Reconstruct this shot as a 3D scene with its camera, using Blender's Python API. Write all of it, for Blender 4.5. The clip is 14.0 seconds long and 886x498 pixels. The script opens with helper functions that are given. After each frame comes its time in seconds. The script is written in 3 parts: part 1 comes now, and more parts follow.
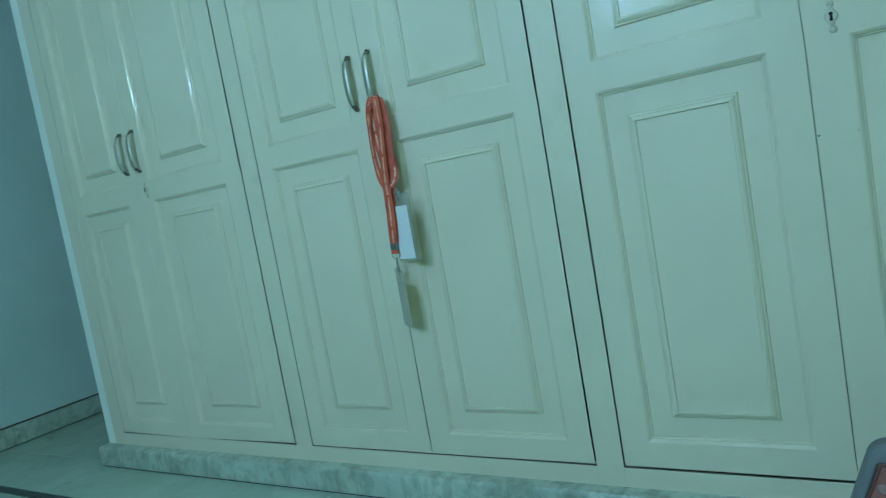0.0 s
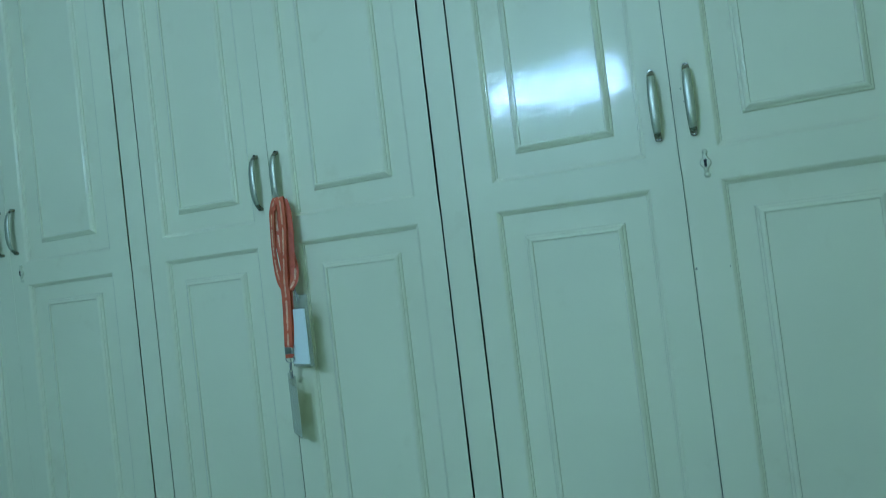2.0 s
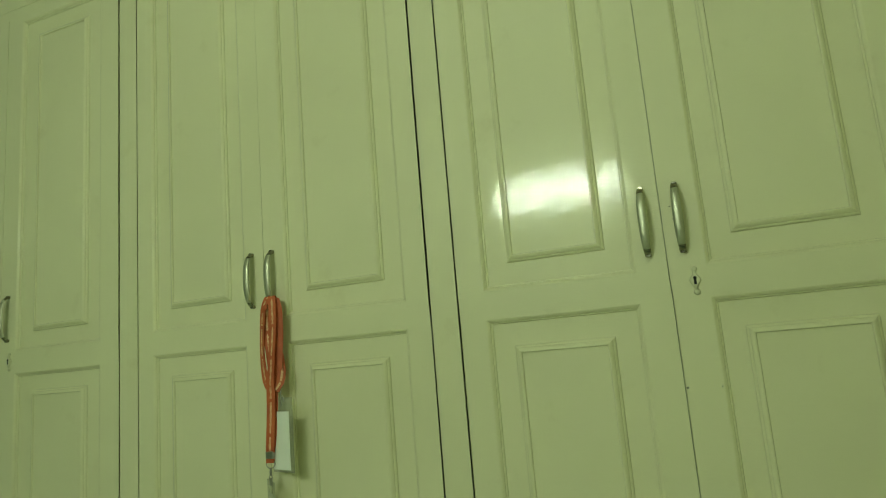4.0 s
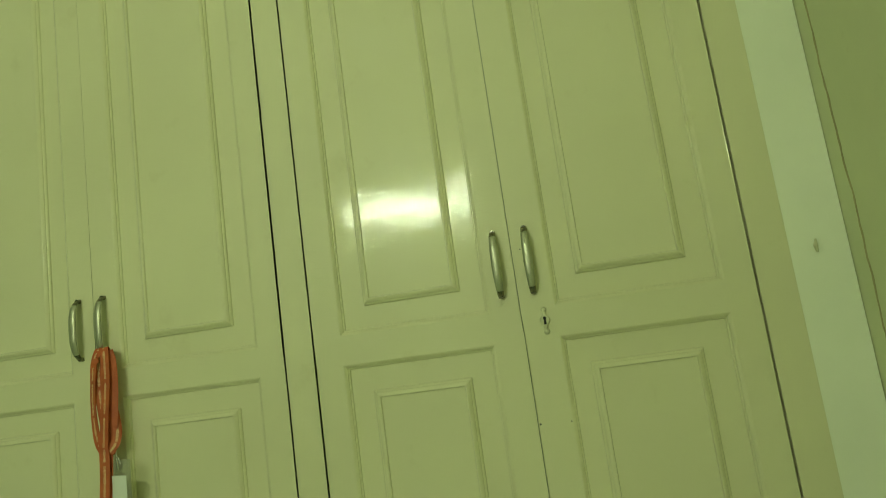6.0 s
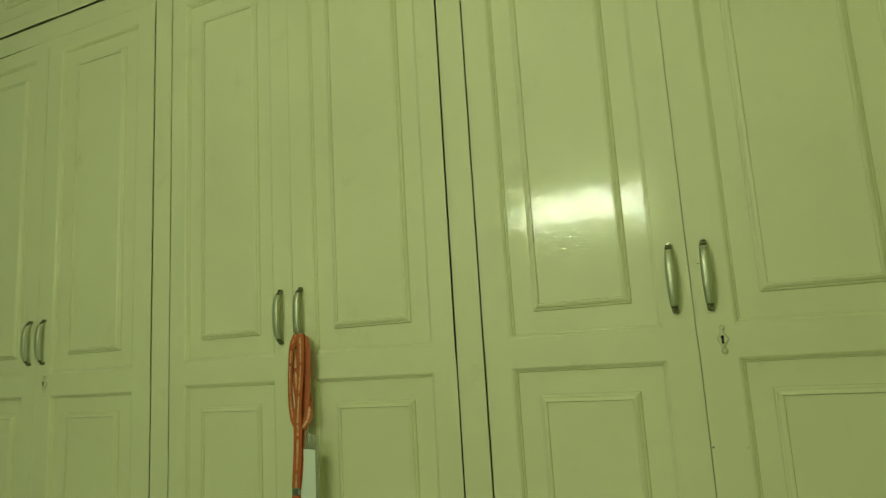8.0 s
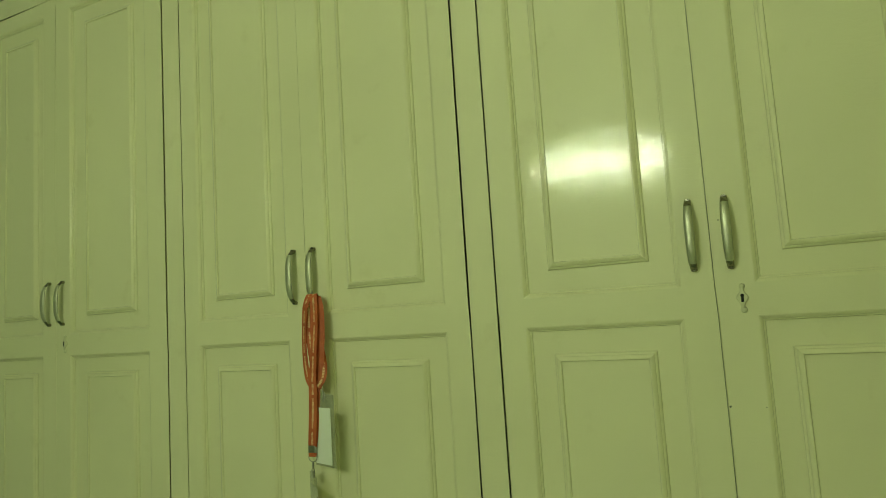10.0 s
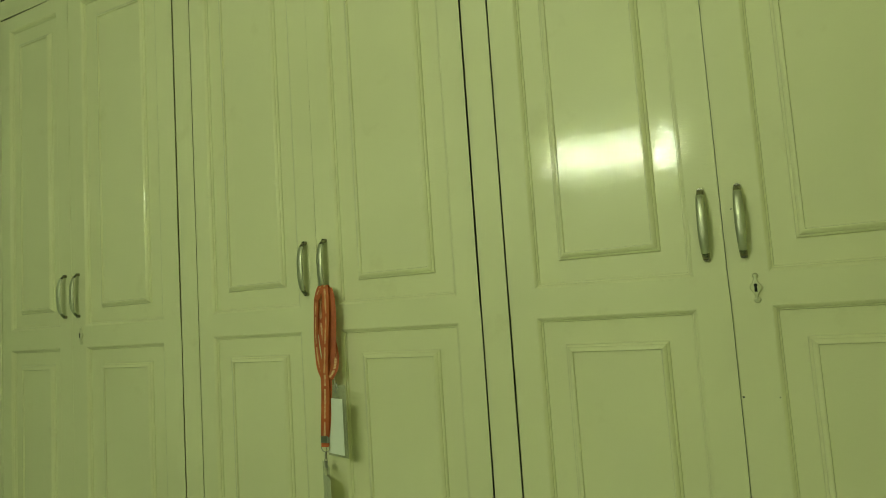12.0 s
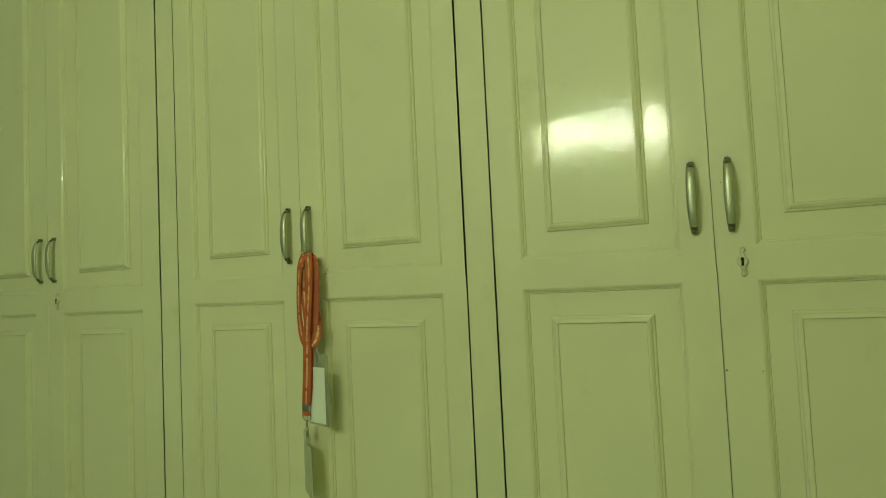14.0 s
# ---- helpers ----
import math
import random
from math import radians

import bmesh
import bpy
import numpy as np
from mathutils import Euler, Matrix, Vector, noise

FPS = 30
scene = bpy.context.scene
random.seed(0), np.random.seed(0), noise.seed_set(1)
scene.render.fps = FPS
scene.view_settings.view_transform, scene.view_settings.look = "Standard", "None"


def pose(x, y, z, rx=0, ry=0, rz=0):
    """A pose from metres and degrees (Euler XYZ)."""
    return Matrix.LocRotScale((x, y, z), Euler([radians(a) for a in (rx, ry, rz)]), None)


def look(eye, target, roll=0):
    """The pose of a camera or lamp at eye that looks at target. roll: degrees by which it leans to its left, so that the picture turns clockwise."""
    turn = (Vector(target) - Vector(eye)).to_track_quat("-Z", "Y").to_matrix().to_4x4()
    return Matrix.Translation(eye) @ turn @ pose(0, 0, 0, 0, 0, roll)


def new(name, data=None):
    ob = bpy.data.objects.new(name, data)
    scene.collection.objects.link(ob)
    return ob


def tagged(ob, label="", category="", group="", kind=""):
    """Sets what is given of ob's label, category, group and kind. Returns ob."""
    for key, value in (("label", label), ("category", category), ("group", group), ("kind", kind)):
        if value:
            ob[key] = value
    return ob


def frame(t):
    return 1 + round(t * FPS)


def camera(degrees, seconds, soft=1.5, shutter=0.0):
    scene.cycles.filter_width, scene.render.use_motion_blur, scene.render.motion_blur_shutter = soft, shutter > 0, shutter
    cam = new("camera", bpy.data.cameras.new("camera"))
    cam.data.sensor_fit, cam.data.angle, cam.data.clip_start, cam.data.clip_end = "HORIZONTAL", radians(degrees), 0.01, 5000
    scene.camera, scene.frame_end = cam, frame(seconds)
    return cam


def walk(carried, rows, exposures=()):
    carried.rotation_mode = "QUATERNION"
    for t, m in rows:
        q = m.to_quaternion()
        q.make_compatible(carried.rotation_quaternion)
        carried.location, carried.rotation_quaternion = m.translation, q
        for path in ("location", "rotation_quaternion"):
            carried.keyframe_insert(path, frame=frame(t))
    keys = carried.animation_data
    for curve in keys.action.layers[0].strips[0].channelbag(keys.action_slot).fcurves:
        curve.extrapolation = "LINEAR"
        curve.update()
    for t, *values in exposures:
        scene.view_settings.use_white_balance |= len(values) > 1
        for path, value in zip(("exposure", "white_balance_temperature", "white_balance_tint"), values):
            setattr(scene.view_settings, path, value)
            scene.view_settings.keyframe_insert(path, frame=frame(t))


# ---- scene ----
cam = camera(67.5, 14.0, soft=0.7, shutter=0.4)
PATH = [
    (0, (0.561, -1.417, 0.821), (-0.4865, 0.2782, 0.6490), -10.04),
    (0.5, (0.561, -1.415, 0.804), (-0.3814, 0.3425, 0.6556), -10.89),
    (1, (0.562, -1.397, 0.823), (-0.2570, 0.4204, 0.6598), -10.30),
    (1.5, (0.580, -1.383, 0.821), (-0.2078, 0.4537, 0.7484), -9.82),
    (2, (0.573, -1.408, 0.862), (-0.1886, 0.4404, 0.9174), -6.75),
    (2.5, (0.583, -1.397, 0.833), (-0.1819, 0.4375, 1.0573), -4.96),
    (2.7, (0.583, -1.397, 0.833), (-0.1996, 0.4258, 1.0897), -5.28),
    (4.8, (0.617, -1.391, 0.917), (-0.0013, 0.4748, 1.2896), -4.30),
    (5, (0.617, -1.391, 0.917), (0.0524, 0.4889, 1.3036), -4.42),
    (5.5, (0.619, -1.389, 0.919), (0.1588, 0.5153, 1.3192), -5.46),
    (6, (0.601, -1.389, 0.971), (0.2900, 0.5630, 1.2742), -7.90),
    (6.5, (0.619, -1.384, 0.971), (0.1512, 0.5433, 1.2312), -6.09),
    (7, (0.630, -1.400, 0.991), (-0.0584, 0.4608, 1.2457), -6.42),
    (7.5, (0.624, -1.411, 0.995), (-0.1356, 0.4161, 1.2860), -5.93),
    (8, (0.613, -1.427, 0.997), (-0.1871, 0.3762, 1.3278), -3.39),
    (8.2, (0.609, -1.433, 1.000), (-0.2294, 0.3559, 1.3139), -2.90),
    (10.3, (0.614, -1.396, 1.002), (-0.2580, 0.3927, 1.2066), -3.66),
    (10.5, (0.612, -1.399, 0.999), (-0.2750, 0.3821, 1.1998), -3.54),
    (11, (0.619, -1.396, 1.023), (-0.2968, 0.3741, 1.1938), -3.95),
    (11.5, (0.619, -1.395, 1.004), (-0.2864, 0.3775, 1.1973), -3.93),
    (12, (0.617, -1.394, 1.002), (-0.2835, 0.3827, 1.1854), -3.81),
    (12.5, (0.614, -1.387, 0.988), (-0.2575, 0.4035, 1.1706), -3.49),
    (13, (0.607, -1.385, 0.996), (-0.2646, 0.4096, 1.1338), -3.27),
    (13.5, (0.605, -1.380, 0.992), (-0.2482, 0.4241, 1.1203), -2.83),
    (14, (0.600, -1.380, 0.983), (-0.2593, 0.4221, 1.0988), -2.71),
]
EXPOSURES = [(0.0, -0.02, 4250, 30), (1.5, -0.12, 4230, 29), (2.5, -0.20, 4220, 28), (2.9, -0.20, 4220, 28), (4.6, -0.25, 8650, 4), (14.0, -0.23, 8700, 5)]
walk(cam, [(t, look(eye, target, roll)) for t, eye, target, roll in PATH], EXPOSURES)

# ---- light: one tube lamp high on the wall behind the camera ----
TUBE_COLOUR = (0.768, 1.0, 0.87)
TUBE_POWER = 326.0
TUBE_AT = (-0.252, -2.75, 1.912)

world = bpy.data.worlds.new("world")
scene.world = world
world.use_nodes = True
world.node_tree.nodes["Background"].inputs["Color"].default_value = (0.5, 0.6, 0.55, 1)
world.node_tree.nodes["Background"].inputs["Strength"].default_value = 0.0


# ---- materials ----
class Nodes:
    """A node material with a few short-hands."""

    def __init__(self, name, rough=0.5, metal=0.0, spec=0.5):
        self.mat = bpy.data.materials.new(name)
        self.mat.use_nodes = True
        self.tree = self.mat.node_tree
        self.bsdf = self.tree.nodes["Principled BSDF"]
        self.bsdf.inputs["Roughness"].default_value = rough
        self.bsdf.inputs["Metallic"].default_value = metal
        self.bsdf.inputs["Specular IOR Level"].default_value = spec
        self.coord = self.tree.nodes.new("ShaderNodeTexCoord").outputs["Object"]

    def link(self, a, b):
        self.tree.links.new(a, b)

    def scaled(self, scale):
        m = self.tree.nodes.new("ShaderNodeMapping")
        m.inputs["Scale"].default_value = scale
        self.link(self.coord, m.inputs["Vector"])
        return m.outputs["Vector"]

    def noise(self, scale, detail=4.0, rough=0.5, vector=None, distort=0.0):
        n = self.tree.nodes.new("ShaderNodeTexNoise")
        n.inputs["Scale"].default_value = scale
        n.inputs["Detail"].default_value = detail
        n.inputs["Roughness"].default_value = rough
        n.inputs["Distortion"].default_value = distort
        self.link(vector if vector else self.coord, n.inputs["Vector"])
        return n.outputs["Fac"]

    def ramp(self, fac, stops):
        r = self.tree.nodes.new("ShaderNodeValToRGB")
        while len(r.color_ramp.elements) < len(stops):
            r.color_ramp.elements.new(0.5)
        for e, (p, c) in zip(r.color_ramp.elements, stops):
            e.position = p
            e.color = (*c, 1) if len(c) == 3 else c
        self.link(fac, r.inputs["Fac"])
        return r.outputs["Color"]

    def mix(self, fac, a, b, mode="MIX"):
        m = self.tree.nodes.new("ShaderNodeMix")
        m.data_type, m.blend_type = "RGBA", mode
        ins = [s for s in m.inputs if s.enabled]
        for value, socket in zip((fac, a, b), ins):
            if isinstance(value, (int, float)):
                socket.default_value = value
            elif isinstance(value, tuple):
                socket.default_value = (*value, 1)
            else:
                self.link(value, socket)
        return [s for s in m.outputs if s.enabled][0]

    def bump(self, height, strength, distance, below=None):
        b = self.tree.nodes.new("ShaderNodeBump")
        b.inputs["Strength"].default_value = strength
        b.inputs["Distance"].default_value = distance
        self.link(height, b.inputs["Height"])
        if below:
            self.link(below, b.inputs["Normal"])
        return b.outputs["Normal"]

    def done(self, colour=None, rough=None, normal=None):
        if isinstance(colour, tuple):
            self.bsdf.inputs["Base Color"].default_value = (*colour, 1)
        elif colour:
            self.link(colour, self.bsdf.inputs["Base Color"])
        if rough:
            self.link(rough, self.bsdf.inputs["Roughness"])
        if normal:
            self.link(normal, self.bsdf.inputs["Normal"])
        return self.mat


def enamel(name, low, high):
    """Thick glossy oil paint, brushed on by hand: a hard skin over a softer sheen."""
    n = Nodes(name, 0.48, 0.0, 0.36)
    n.bsdf.inputs["Coat Weight"].default_value = 0.58
    n.bsdf.inputs["Coat IOR"].default_value = 1.5
    tone = n.ramp(n.noise(1.7, 5.0), [(0.3, low), (0.7, high)])
    grime = n.ramp(n.noise(9.0, 6.0, 0.65), [(0.60, (1, 1, 1)), (0.86, (0.88, 0.86, 0.79))])
    colour = n.mix(1.0, tone, grime, "MULTIPLY")
    rough = n.ramp(n.noise(6.0, 4.0), [(0.3, (0.025, 0.025, 0.025)), (0.75, (0.045, 0.045, 0.045))])
    n.link(rough, n.bsdf.inputs["Coat Roughness"])
    runs = n.bump(n.noise(1.0, 2.5, 0.55, n.scaled((42.0, 42.0, 160.0)), 0.8), 0.17, 0.0014)
    waves = n.bump(n.noise(1.0, 2.0, 0.5, n.scaled((9.0, 9.0, 5.0))), 0.025, 0.005, runs)
    fine = n.bump(n.noise(330.0, 3.0), 0.06, 0.0004, waves)
    n.link(waves, n.bsdf.inputs["Coat Normal"])
    return n.done(colour, None, fine)


def plaster(name, low, high, rough=0.75):
    n = Nodes(name, rough, 0.0, 0.25)
    tone = n.ramp(n.noise(2.2, 6.0, 0.6), [(0.3, low), (0.7, high)])
    spots = n.ramp(n.noise(14.0, 3.0, 0.6), [(0.66, (1, 1, 1)), (0.82, (0.9, 0.89, 0.84))])
    colour = n.mix(1.0, tone, spots, "MULTIPLY")
    bump = n.bump(n.noise(60.0, 6.0, 0.6), 0.25, 0.002, n.bump(n.noise(5.0, 3.0), 0.3, 0.01))
    return n.done(colour, None, bump)


def marble(name, light, grey, dirt, rough=0.22, spread=0.55, size=9.0, streaks=0.0):
    n = Nodes(name, rough, 0.0, 0.5)
    info = n.tree.nodes.new("ShaderNodeObjectInfo")
    shift = n.tree.nodes.new("ShaderNodeVectorMath")
    shift.operation = "MULTIPLY_ADD"
    n.link(info.outputs["Random"], shift.inputs[0])
    shift.inputs[1].default_value = (7.0, 5.0, 3.0)
    n.link(n.coord, shift.inputs[2])
    vec = shift.outputs["Vector"]
    cloud = n.ramp(n.noise(3.0, 4.0, 0.5, vec, 0.5), [(0.3, grey), (0.62, light)])
    veins = n.ramp(n.noise(4.5, 8.0, 0.7, vec, 2.2), [(0.45, (1, 1, 1)), (0.5, (0.94, 0.945, 0.93)), (0.55, (1, 1, 1))])
    colour = n.mix(1.0, cloud, veins, "MULTIPLY")
    stain = n.ramp(n.noise(size, 6.0, 0.68, vec, 0.6), [(spread, (0, 0, 0)), (spread + 0.25, (0.8, 0.8, 0.8))])
    colour = n.mix(stain, colour, dirt)
    if streaks:
        runs = n.ramp(n.noise(1.0, 5.0, 0.6, n.scaled((26.0, 26.0, 7.0)), 0.4), [(0.50, (0, 0, 0)), (0.68, (streaks, streaks, streaks))])
        colour = n.mix(runs, colour, dirt)
    return n.done(colour, None, n.bump(n.noise(30.0, 4.0), 0.03, 0.002))


def plain(name, colour, rough, metal=0.0, grain=200.0, vary=0.18, relief=0.2):
    n = Nodes(name, rough, metal, 0.5)
    dark = tuple(c * (1 - vary) for c in colour)
    tone = n.ramp(n.noise(grain * 0.12, 4.0), [(0.3, dark), (0.7, colour)])
    return n.done(tone, None, n.bump(n.noise(grain, 3.0), relief, 0.0006))


def webbing(name, low, high):
    """Woven ribbon."""
    n = Nodes(name, 0.5, 0.0, 0.35)
    tone = n.ramp(n.noise(30.0, 4.0), [(0.3, low), (0.7, high)])
    wave = n.tree.nodes.new("ShaderNodeTexWave")
    wave.inputs["Scale"].default_value = 240.0
    wave.bands_direction = "Z"
    n.link(n.coord, wave.inputs["Vector"])
    return n.done(tone, None, n.bump(wave.outputs["Fac"], 0.35, 0.0006))


CREAM = enamel("cream_enamel", (0.68, 0.66, 0.420), (0.74, 0.72, 0.465))
WHITEWASH = plaster("white_plaster", (0.80, 0.84, 0.66), (0.88, 0.91, 0.73))
WALL = plaster("wall_paint", (0.60, 0.72, 0.585), (0.67, 0.78, 0.645))
# unseen back wall: colour darkened so less light bounces onto the doors
DIMMED_BACK_WALL = plaster("dimmed_back_wall", (0.25, 0.265, 0.205), (0.31, 0.325, 0.25))
DULL_WALL = plaster("dull_wall_paint", (0.60, 0.63, 0.41), (0.67, 0.70, 0.455))
# ceiling is out of view; its tone is lowered to weaken the bounce
CEILING = plaster("dimmed_ceiling", (0.52, 0.54, 0.44), (0.59, 0.60, 0.49))
MARBLE = marble("floor_marble", (0.50, 0.60, 0.43), (0.41, 0.49, 0.35), (0.30, 0.35, 0.24))
PLINTH = marble("plinth_marble", (0.57, 0.66, 0.47), (0.44, 0.51, 0.36), (0.17, 0.20, 0.12), 0.32, 0.47, 12.0, 0.55)
GROUT = plain("grout", (0.12, 0.12, 0.088), 0.9)
CRACK = plain("crack_shade", (0.40, 0.37, 0.19), 0.9)
BLACK_STONE = plain("black_stone", (0.03, 0.035, 0.031), 0.3)
INSIDE = plain("cupboard_inside", (0.36, 0.39, 0.27), 0.8)
CHIP = plain("chipped_wood", (0.12, 0.13, 0.09), 0.8)
SATIN = plain("satin_nickel", (0.50, 0.51, 0.36), 0.44, 0.85, 300.0, 0.12, 0.05)
PLATE_PAINT = plain("worn_plate_paint", (0.67, 0.66, 0.424), 0.3, 0.1, 300.0, 0.2, 0.2)
CHROME = plain("chrome", (0.30, 0.29, 0.22), 0.18, 1.0, 300.0, 0.1, 0.02)
STEEL = plain("dull_steel", (0.42, 0.42, 0.352), 0.35, 1.0)
HOLE = plain("keyhole_black", (0.01, 0.01, 0.010), 0.9)
ORANGE = webbing("orange_webbing", (0.42, 0.080, 0.030), (0.58, 0.130, 0.045))
PRINT = plain("pale_print", (0.86, 0.58, 0.307), 0.6)
CARD = plain("white_card", (0.84, 0.86, 0.747), 0.5, 0.0, 60.0, 0.04, 0.05)
PAPER = plain("pale_paper", (0.86, 0.85, 0.63), 0.6, 0.0, 60.0, 0.1, 0.05)
BLUE_CLOTH = plain("blue_grey_plastic", (0.21, 0.222, 0.199), 0.55, 0.0, 300.0, 0.12, 0.2)
BROWN_CLOTH = plain("brown_board", (0.38, 0.175, 0.115), 0.6, 0.0, 120.0, 0.35, 0.3)
KNOB = plain("dull_knob", (0.42, 0.27, 0.20), 0.5)
RED_PIPING = plain("red_edging", (0.17, 0.082, 0.058), 0.7)

clear = Nodes("clear_plastic", 0.12)
clear.bsdf.inputs["Transmission Weight"].default_value = 0.0
glassy = clear.tree.nodes.new("ShaderNodeMixShader")
through_it = clear.tree.nodes.new("ShaderNodeBsdfTransparent")
through_it.inputs["Color"].default_value = (0.91, 0.92, 0.89, 1)
clear.bsdf.inputs["Base Color"].default_value = (0.6, 0.6, 0.52, 1)
glassy.inputs["Fac"].default_value = 0.16
clear.link(through_it.outputs["BSDF"], glassy.inputs[1])
clear.link(clear.bsdf.outputs["BSDF"], glassy.inputs[2])
clear.link(glassy.outputs["Shader"], clear.tree.nodes["Material Output"].inputs["Surface"])
CLEAR = clear.mat

glow = bpy.data.materials.new("tube_glow")
glow.use_nodes = True
glow.node_tree.nodes.remove(glow.node_tree.nodes["Principled BSDF"])
emitter = glow.node_tree.nodes.new("ShaderNodeEmission")
emitter.inputs["Color"].default_value = (*TUBE_COLOUR, 1)
emitter.inputs["Strength"].default_value = TUBE_POWER
glow.node_tree.links.new(emitter.outputs["Emission"], glow.node_tree.nodes["Material Output"].inputs["Surface"])


# ---- mesh helpers ----
def mesh_of(name, bm, *materials):
    me = bpy.data.meshes.new(name)
    bmesh.ops.recalc_face_normals(bm, faces=bm.faces)
    bm.to_mesh(me)
    bm.free()
    for m in materials:
        me.materials.append(m)
    return me


def smooth(me, degrees=35):
    for p in me.polygons:
        p.use_smooth = True
    bm = bmesh.new()
    bm.from_mesh(me)
    for e in bm.edges:
        if len(e.link_faces) == 2 and e.calc_face_angle(0) > radians(degrees):
            e.smooth = False
    bm.to_mesh(me)
    bm.free()
    return me


def part(name, bm, material, parent, label="", soft=False):
    me = mesh_of(name, bm, *(material if isinstance(material, tuple) else (material,)))
    if soft:
        smooth(me)
    ob = new(name, me)
    ob.parent = parent
    if label:
        ob["label"] = label
    return ob


def thing(name, bm, material, label, category, group="", kind="", soft=False):
    me = mesh_of(name, bm, *(material if isinstance(material, tuple) else (material,)))
    if soft:
        smooth(me)
    return tagged(new(name, me), label, category, group, kind)


def box(bm, x0, x1, y0, y1, z0, z1, bevel=0.0, segments=2):
    vs = [bm.verts.new((x, y, z)) for x in (x0, x1) for y in (y0, y1) for z in (z0, z1)]
    fs = [bm.faces.new([vs[i] for i in q]) for q in
          ((0, 1, 3, 2), (4, 6, 7, 5), (0, 4, 5, 1), (2, 3, 7, 6), (0, 2, 6, 4), (1, 5, 7, 3))]
    if bevel:
        edges = list({e for f in fs for e in f.edges})
        bmesh.ops.bevel(bm, geom=edges, offset=bevel, segments=segments, profile=0.5, affect="EDGES")
    return bm


def boxed(*args, **kw):
    return box(bmesh.new(), *args, **kw)


def loft(bm, rings, closed=True, caps=True, index=0):
    """Skin between rings of points."""
    made = [[bm.verts.new(p) for p in ring] for ring in rings]
    count = len(rings[0])
    for a, b in zip(made, made[1:]):
        for k in range(count if closed else count - 1):
            f = bm.faces.new((a[k], a[(k + 1) % count], b[(k + 1) % count], b[k]))
            f.material_index = index
    if caps:
        bm.faces.new(list(reversed(made[0]))).material_index = index
        bm.faces.new(made[-1]).material_index = index
    return bm


def tube(bm, points, radius, sides=10, index=0):
    pts = [Vector(p) for p in points]
    rings = []
    for k, p in enumerate(pts):
        ahead = (pts[min(k + 1, len(pts) - 1)] - pts[max(k - 1, 0)]).normalized()
        side = ahead.cross(Vector((0.13, 0.9, 0.41))).normalized()
        up = side.cross(ahead)
        r = radius[k] if isinstance(radius, (list, tuple)) else radius
        rings.append([p + (side * math.cos(2 * math.pi * s / sides) + up * math.sin(2 * math.pi * s / sides)) * r for s in range(sides)])
    return loft(bm, rings, index=index)


# ---- the room ----
X_LEFT, X_RIGHT, Y_BACK, Y_FAR, HIGH = -2.85, 1.172, -2.80, 2.2, 2.95
FLOOR_DROP = 0.012

floor = thing("floor", boxed(X_LEFT - 0.2, X_RIGHT + 0.2, Y_BACK - 0.2, Y_FAR + 0.2, -0.15, -FLOOR_DROP), GROUT,
              "pale marble tiled floor with dark joints", "floor", kind="structure")
ceiling = thing("ceiling", boxed(X_LEFT - 0.2, X_RIGHT + 0.2, Y_BACK - 0.2, Y_FAR + 0.2, HIGH, HIGH + 0.15), CEILING,
                "plain unseen ceiling, colour lowered to weaken bounced light", "ceiling", kind="structure")
thing("wall_west", boxed(X_LEFT - 0.15, X_LEFT, Y_BACK - 0.15, Y_FAR + 0.15, -0.1, HIGH), WALL,
      "pale painted plaster wall in shade", "wall", kind="structure")
thing("wall_south", boxed(X_LEFT, X_RIGHT, Y_BACK - 0.15, Y_BACK, -0.1, HIGH), DIMMED_BACK_WALL,
      "unseen plaster back wall, colour darkened to cut bounced light, carrying a tube lamp", "wall", kind="structure")
thing("wall_north", boxed(X_LEFT, -1.992, Y_FAR, Y_FAR + 0.15, -0.1, HIGH), WALL,
      "pale painted plaster wall at a passage end", "wall", kind="structure")
east = thing("wall_east", boxed(X_RIGHT, X_RIGHT + 0.15, Y_BACK - 0.15, Y_FAR, -0.1, HIGH), DULL_WALL,
             "pale painted plaster wall with a rough vertical crack", "wall", kind="structure")
thing("wall_pier_west", boxed(-1.990, -1.937, 0.004, Y_FAR, -0.1, HIGH, bevel=0.004), WHITEWASH,
      "narrow white plastered wall end beside the wardrobe", "wall", kind="structure")
thing("wall_pier_east", boxed(1.062, X_RIGHT - 0.002, 0.003, 0.62, -0.1, HIGH), WHITEWASH,
      "narrow white plastered strip of wall beside the wardrobe", "wall", kind="structure")
thing("wall_behind", boxed(-1.935, 1.06, 0.62, 0.75, -0.1, HIGH), WALL,
      "plain plaster wall behind the wardrobe", "wall", kind="structure")

# a ragged plaster seam that runs down the east wall near the corner
rng = random.Random(4)
bm = bmesh.new()
left, right, wander = [], [], 0.0
for k in range(180):
    z = 0.12 + k * 0.0155
    wander = 0.86 * wander + rng.uniform(-0.0022, 0.0022)
    half = rng.uniform(0.0006, 0.0021)
    y = -0.058 + wander
    left.append((X_RIGHT - 0.0012, y - half, z))
    right.append((X_RIGHT - 0.0035, y + half, z))
la = [bm.verts.new(p) for p in left]
ra = [bm.verts.new(p) for p in right]
for k in range(len(la) - 1):
    bm.faces.new((la[k], la[k + 1], ra[k + 1], ra[k]))
part("crack", bm, CRACK, east, "dark ragged crack in the plaster")

bm = bmesh.new()
tube(bm, [(1.111, 0.001, 1.062), (1.109, -0.001, 1.075), (1.112, 0.001, 1.088)], [0.002, 0.0045, 0.002], 8)
thing("wall_plug", bm, PLATE_PAINT, "small pale plugged nail hole in white plaster", "wall plug", soft=True)

